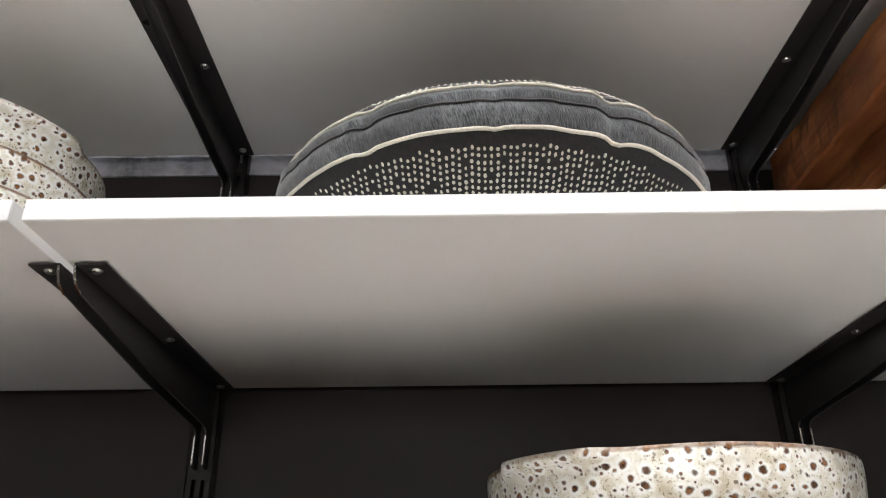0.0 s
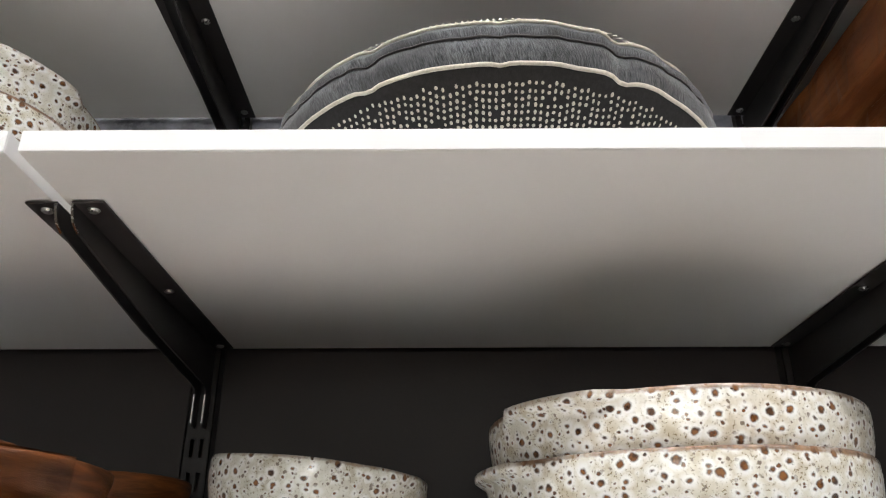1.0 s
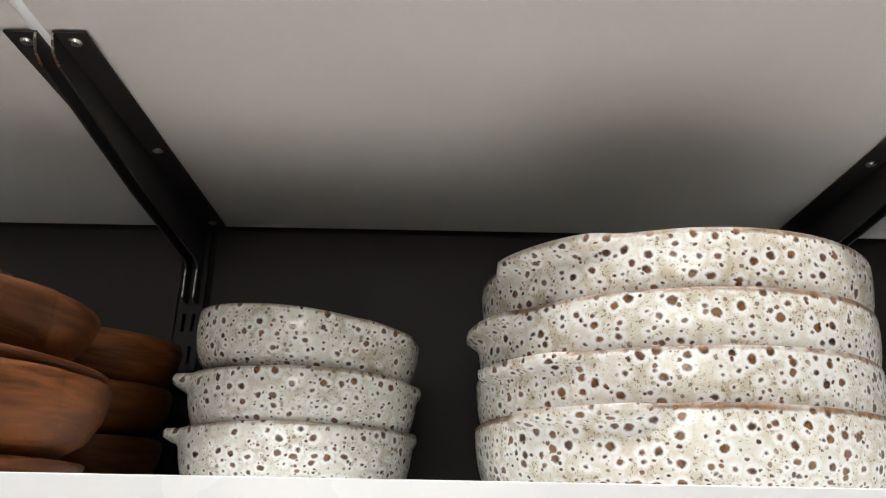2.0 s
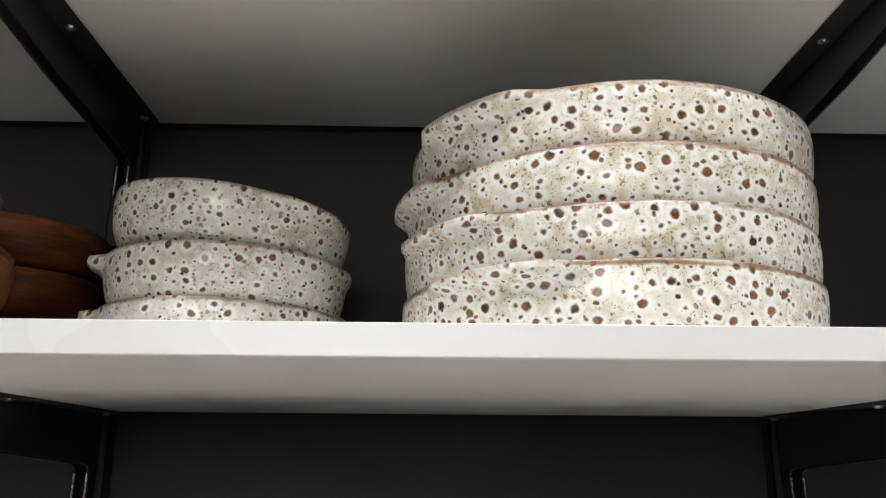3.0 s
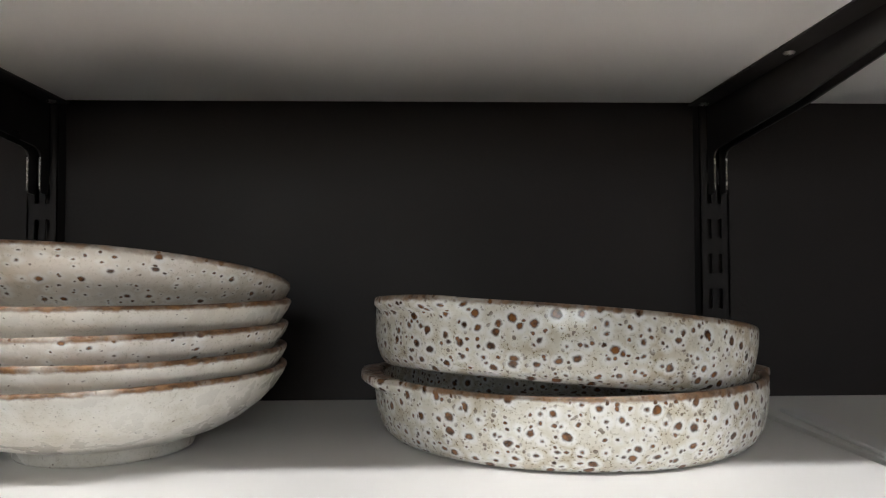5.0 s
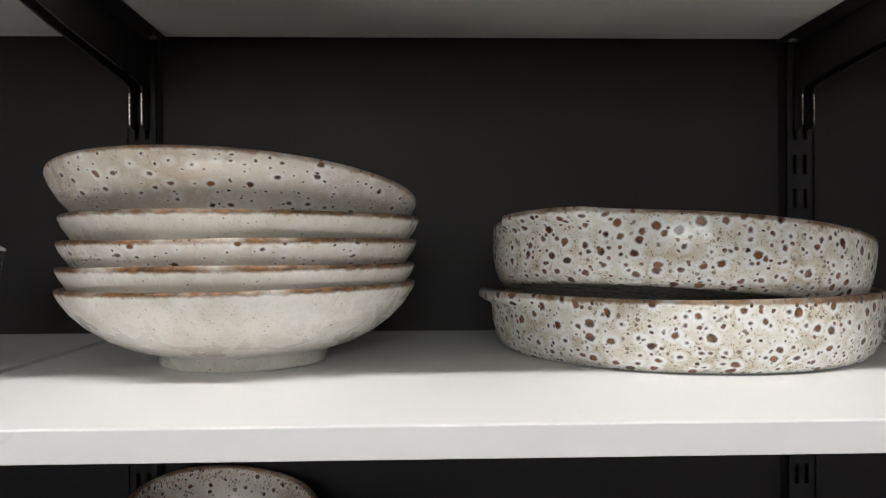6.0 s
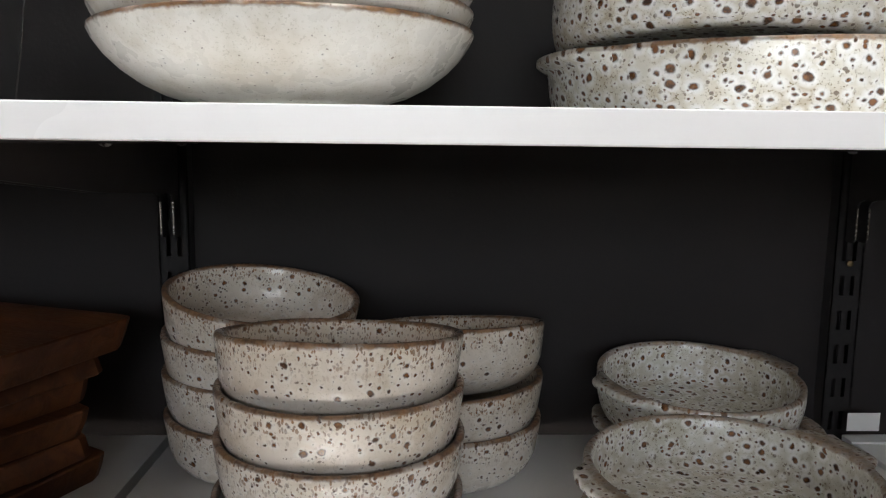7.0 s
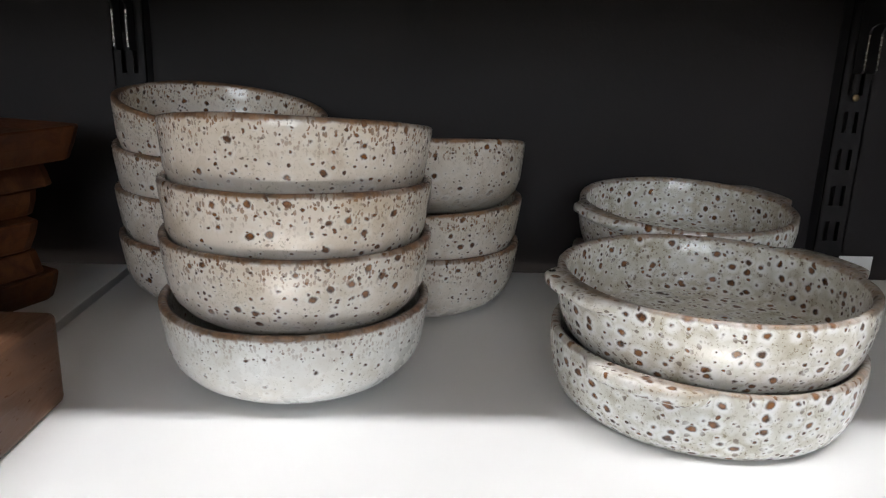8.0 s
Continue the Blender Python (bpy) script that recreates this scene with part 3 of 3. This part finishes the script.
put("gratin_dish", SDISHES, [
    (0.4000, -0.2455, zD, 0, 0, 231, 3), (0.4020, -0.2435, zD + 0.0335, 0, 0, 199, 4)], L_SD, "dish", "front pair of small dishes")
put("gratin_dish", SDISHES, [
    (0.4500, -0.0850, zD, 0, 0, 350, 6), (0.4420, -0.0840, zD + 0.0405, 3.5, 0, 203, 5)], L_SD, "dish", "back pair of small dishes")
# dishes on the cushion's shelf, beyond the joint
put("baking_dish", DISHES, [
    (-0.1970, -0.1950, zA, 0, 0, 20, 1), (-0.1970, -0.1950, zA + 0.0325, 0, 0, 290, 3), (-0.1970, -0.1950, zA + 0.0650, 0, 0, 80, 0), (-0.1970, -0.1950, zA + 0.0980, 0, 0, 330, 2)], L_DISH, "dish", "dishes beside the cushion")


# ---- the round cushion ----
def cushion():
    R, c = 0.1725, (0.2875, -0.2110)
    s = thing("floor_cushion", pose(c[0], c[1], zA), "round charcoal denim cushion with cream piping and stitched dots", "cushion")
    zl, zu = 0.048, 0.0825

    def pucker(a):
        return noise.noise(Vector((math.cos(a) * 3.2, math.sin(a) * 3.2, 1.1))) + 0.5 * noise.noise(Vector((math.cos(a) * 9, math.sin(a) * 9, 4.0)))

    def shape(a, r, z, k):
        p = pucker(a)
        u = smooth(0.02, 0.05, z)
        deg = math.degrees(a) - 360
        dip = math.exp(-((deg + 65) / 2.6) ** 2) + 0.6 * math.exp(-((deg + 121) / 2.2) ** 2) + 0.3 * math.exp(-((deg + 92) / 1.6) ** 2)
        mid = smooth(0.045, 0.060, z) * smooth(0.092, 0.074, z)
        return r * (1 + 0.004 * p * u - 0.024 * dip * u - 0.020 * mid * abs(noise.noise(Vector((deg * 0.16, z * 30, 2.2))))), z + 0.0014 * p * u - 0.002 * dip * u

    lower = [(0, 0.0), (0.07, 0.0), (0.105, 0.004), (0.130, 0.013), (0.150, 0.026), (0.163, 0.038), (R, zl)]
    band = [(R, zl), (R + 0.004, zl + 0.008), (R + 0.004, zl + 0.016), (R + 0.0015, zl + 0.0195), (R + 0.002, zl + 0.0215), (R + 0.0035, zl + 0.026), (R + 0.001, zu - 0.005), (R - 0.003, zu)]
    upper = [(R - 0.003, zu), (0.1665, zu + 0.003), (0.1640, zu + 0.0070), (0.158, zu + 0.0120), (0.140, zu + 0.019), (0.10, zu + 0.027), (0.05, zu + 0.032), (0, zu + 0.034)]
    under = part("bottom_panel", lathe(lower, 144, shape), M_DENIM_DARK, s, "black cotton face with rows of cream dots")
    bandp = part("side_band", lathe(band, 144, shape), M_DENIM, s, "washed charcoal denim side band")
    top = part("top_panel", lathe(upper, 144, shape), M_DENIM_DARK, s, "black cotton face with rows of cream dots")

    def ring(name, r0, z0, thick, mat, parent, label):
        bm = bmesh.new()
        n, q = 180, 8
        rows = []
        for i in range(n):
            a = 2 * math.pi * i / n
            rr, zz = shape(a, r0, z0, 0)
            row = []
            for j in range(q):
                b2 = 2 * math.pi * j / q
                r2 = rr + thick * math.cos(b2)
                row.append(bm.verts.new((r2 * math.cos(a), r2 * math.sin(a), zz + thick * math.sin(b2))))
            rows.append(row)
        for i in range(n):
            for j in range(q):
                bm.faces.new((rows[i][j], rows[(i + 1) % n][j], rows[(i + 1) % n][(j + 1) % q], rows[i][(j + 1) % q]))
        return part(name, bm, mat, parent, label)

    ring("piping", R + 0.0008, zl, 0.0014, M_THREAD, s, "cream cotton piping")
    ring("piping", R - 0.0022, zu, 0.0013, M_THREAD, s, "cream cotton piping")
    ring("seam", R + 0.0022, zl + 0.0205, 0.0008, M_BLACK, bandp, "dark zip seam round the band")

    def dots(prof, parent, r_in, r_out, flip):
        bm = bmesh.new()
        rad = random.Random(7)
        count = 0
        pitch = 0.0043

        def zed(r):
            for (ra, za), (rb, zb) in zip(prof, prof[1:]):
                lo, hi = min(ra, rb), max(ra, rb)
                if lo <= r <= hi and hi > lo:
                    return za + (zb - za) * (r - ra) / (rb - ra), (zb - za) / (rb - ra)
            return 0, 0
        steps, s_here, r_here = [], 0.0, r_out
        while r_here > r_in:
            z_a, sl = zed(r_here)
            s_here += math.hypot(0.0002, 0.0002 * sl)
            if s_here >= pitch:
                steps.append(r_here)
                s_here -= pitch
            r_here -= 0.0002
        nx = int(r_out / pitch) + 1
        for i in range(-nx, nx + 1):
            slip = rad.uniform(-0.5, 0.5) * (pitch * 0.5)
            for r0 in steps:
                r = r0 + slip + rad.uniform(-0.0003, 0.0003)
                x = i * pitch * 0.95 * (0.72 + 0.28 * r / r_out) + rad.uniform(-0.0003, 0.0003)
                if abs(x) > r * 0.985 or r > r_out or rad.random() < 0.03:
                    continue
                y = -math.sqrt(r * r - x * x)
                a = math.atan2(y, x)
                z, sl = zed(r)
                rr, zz = shape(a, r, z, 0)
                px, py = rr * math.cos(a), rr * math.sin(a)
                nrm = Vector((-sl * math.cos(a), -sl * math.sin(a), 1)).normalized() * (-1 if flip else 1)
                out = Vector((math.cos(a), math.sin(a), sl)).normalized()
                side = out.cross(nrm)
                mm = Matrix((side, out, nrm)).transposed().to_4x4()
                mm.translation = Vector((px, py, zz)) + nrm * 0.0003
                wx, wy = rad.uniform(0.0009, 0.0013), rad.uniform(0.0012, 0.0017)
                vs = []
                for q in range(6):
                    b2 = q * math.pi / 3
                    vs.append(bm.verts.new(mm @ Vector((wx * math.cos(b2), wy * math.sin(b2), 0))))
                topv = bm.verts.new(mm @ Vector((0, 0, 0.0008)))
                for q in range(6):
                    bm.faces.new((vs[q], vs[(q + 1) % 6], topv))
                count += 1
        o = part("stitched_dots", bm, M_THREAD, parent, "rows of small cream stitches")
        o["kind"] = "stuff"

    dots(lower, under, 0.075, 0.1668, True)
    dots(upper[::-1], top, 0.12, 0.1666, False)


cushion()


# ---- wooden ware ----
def rounded_slab(hx, hy, n=40, power=4.0, seed=0.0, rough=0.06):
    pts = []
    for i in range(n):
        a = 2 * math.pi * i / n
        ca, sa = math.cos(a), math.sin(a)
        k = (abs(ca) ** power + abs(sa) ** power) ** (-1 / power)
        w = 1 + rough * noise.noise(Vector((ca * 2.2 + seed, sa * 2.2, seed)))
        pts.append((hx * ca * k * w, hy * sa * k * w))
    return pts


# thick slabs beyond the upright on the cushion's shelf
z = zA
for i, (th, hx, hy, x, rot, mat) in enumerate(((0.066, 0.19, 0.165, 0.858, 0, M_SLAB), (0.072, 0.190, 0.165, 0.858, 0.5, M_SLAB_L), (0.036, 0.210, 0.172, 0.862, -0.5, M_SLAB), (0.058, 0.240, 0.180, 0.862, 0.4, M_SLAB))):
    bm = prism(rounded_slab(hx, hy, 96, 26.0, 3.0 + i, 0.008), 0.0, th, 0.006, 0.02, i)
    ob = ware("wooden_slab", mesh_of("wooden_slab", bm, mat, False), pose(x, -0.201, z, 0, 0, rot), "thick oiled wooden serving slab with a raw edge, stacked", "board", "stacked wooden slabs")
    z += th + 0.0005


def wood_bowl(R, h, seed):
    out = [(0, 0.0), (R * 0.62, 0.0), (R * 0.72, 0.002), (R * 0.88, h * 0.25), (R * 0.97, h * 0.55), (R, h * 0.85), (R * 0.995, h * 0.96), (R * 0.98, h)]
    inn = [(R * 0.94, h), (R * 0.925, h * 0.93), (R * 0.88, h * 0.55), (R * 0.75, h * 0.3), (R * 0.5, h * 0.2), (0, h * 0.18)]
    return mesh_of("wooden_bowl", lathe(out + inn, 64, wobble(seed, 0.01)), M_ACACIA)


def wood_plate(R, h, seed):
    out = [(0, 0.0), (R * 0.7, 0.0), (R * 0.93, h * 0.3), (R * 0.99, h * 0.7), (R, h * 0.9), (R * 0.985, h)]
    inn = [(R * 0.95, h * 0.97), (R * 0.85, h * 0.6), (0, h * 0.55)]
    return mesh_of("wooden_plate", lathe(out + inn, 64, wobble(seed, 0.012)), M_ACACIA)


L_WB = "reddish acacia wooden bowl stacked on the shelf"
ware("wooden_plate", wood_plate(0.098, 0.012, 2.0), pose(-0.062, -0.262, zB, 0, 0, 30), "shallow acacia wooden plate under a bowl", "plate", "wooden ware")
ware("wooden_bowl", wood_bowl(0.092, 0.047, 1.0), pose(-0.045, -0.262, zB + 0.0125, 0, 0, 80), L_WB, "bowl", "wooden ware")
ware("wooden_plate", wood_plate(0.100, 0.014, 4.0), Matrix.Translation((-0.060, -0.258, zB + 0.0610)) @ pose(0, 0, 0, 0, 5, 0), "thick acacia wooden plate lying askew", "plate", "wooden ware")
ware("wooden_bowl", wood_bowl(0.084, 0.038, 5.0), Matrix.Translation((-0.055, -0.262, zB + 0.0745)) @ pose(0, 0, 0, 0, 5, 0), L_WB, "bowl", "wooden ware")
for i, zz in enumerate((0.0, 0.040, 0.078)):
    ware("wooden_bowl", wood_bowl(0.067, 0.040, 7.0 + i), pose(-0.043 + 0.003 * i, -0.092, zB + zz, 0, 0, 50 * i), L_WB, "bowl", "wooden ware")


ware("wooden_bowl", wood_bowl(0.060, 0.034, 12.0), Matrix.Translation((-0.077, -0.270, zB + 0.0850)) @ pose(0, 0, 0, 0, 5, 40), L_WB, "bowl", "wooden ware")


def film_band(R, z0, z1, a0, a1, m):
    bm = bmesh.new()
    n, k = 18, 5
    grid = []
    for i in range(n + 1):
        a = radians(a0 + (a1 - a0) * i / n)
        row = []
        for j in range(k + 1):
            zz = z0 + (z1 - z0) * j / k
            r = R + 0.0015 * noise.noise(Vector((a * 6, zz * 60, 0))) + 0.002
            row.append(bm.verts.new((r * math.cos(a), r * math.sin(a), zz)))
        grid.append(row)
    for i in range(n):
        for j in range(k):
            bm.faces.new((grid[i][j], grid[i + 1][j], grid[i + 1][j + 1], grid[i][j + 1]))
    ob = new("plastic_wrap", mesh_of("plastic_wrap", bm, M_FILM))
    sol = ob.modifiers.new("thickness", "SOLIDIFY")
    sol.thickness = 0.0004
    ob.matrix_basis = m
    return tagged(ob, "band of clear plastic wrap round a wooden bowl", "wrap")


film_band(0.093, 0.004, 0.048, -62, -22, pose(-0.045, -0.262, zB + 0.0125))
film_band(0.085, 0.002, 0.039, -62, -22, Matrix.Translation((-0.055, -0.262, zB + 0.0745)) @ pose(0, 0, 0, 0, 5, 0))

# rust-brown boards and a block at the joint of the bottom shelf
z = zD
for i, (hx, hy, x, y, rot, th) in enumerate(((0.150, 0.080, -0.190, -0.108, -24, 0.021), (0.145, 0.078, -0.193, -0.106, -29, 0.017), (0.150, 0.080, -0.192, -0.106, -31, 0.022), (0.143, 0.078, -0.190, -0.105, -28, 0.019), (0.146, 0.078, -0.188, -0.108, -25, 0.018), (0.155, 0.085, -0.170, -0.123, -20, 0.024))):
    bm = prism(rounded_slab(hx, hy, 96, 24.0, 11.0 + i, 0.020), 0.0, th, 0.0025, 0.010, 20 + i, (2.5, -1.5, 3.0, 1.5, -2.0, 2.5)[i])
    ware("serving_board", mesh_of("serving_board", bm, M_BOARD, False), pose(x, y, z, 0, 0, rot), "rust-brown wooden serving board with an uneven edge, stacked", "board", "stacked serving boards")
    z += th + 0.0015
bm = solid(-0.085, 0.085, -0.055, 0.055, 0, 0.051, bevel=0.004, seg=3)
ware("wooden_block", mesh_of("wooden_block", bm, M_BLOCK, False), pose(-0.034, -0.316, zD, 0, 0, -1.5), "dark brown wooden block with softened edges", "block", "")

# ---- small shelf tickets and holders ----
tk = thing("shelf_ticket", pose(0.6215, -0.022, zD), "small white ticket in a clear stand", "ticket")
part("card", solid(-0.0150, 0.0150, 0, 0.0006, 0.007, 0.024, bevel=0.0002), M_CARD, tk, smooth=False)
part("stand", solid(-0.0165, 0.0165, -0.012, 0.004, 0, 0.0015), M_CARD, tk, smooth=False)
hold = thing("sign_holder", pose(-0.068, -0.200, zC, 0, 0, 0), "clear acrylic sign holder leaning back on the shelf", "sign holder")
part("back_plate", solid(-0.045, 0.045, -0.001, 0.001, 0, 0.075, m=pose(0, 0.0, 0.002, -16)), M_ACRYLIC, hold, smooth=False)
part("foot_plate", solid(-0.045, 0.045, -0.045, 0.0, 0, 0.002), M_ACRYLIC, hold, smooth=False)
part("lip", solid(-0.046, 0.046, -0.012, 0.001, 0.0742, 0.0755, m=pose(0, 0.0, 0.002, -16)), M_CARD, hold, smooth=False)
base = thing("ticket_rail", pose(0.625, -0.165, zC, 0, 0, -4), "narrow white plastic ticket rail lying flat", "ticket rail")
part("strip", solid(-0.009, 0.009, -0.075, 0.075, 0, 0.0035, bevel=0.0012), M_EDGE, base, smooth=False)
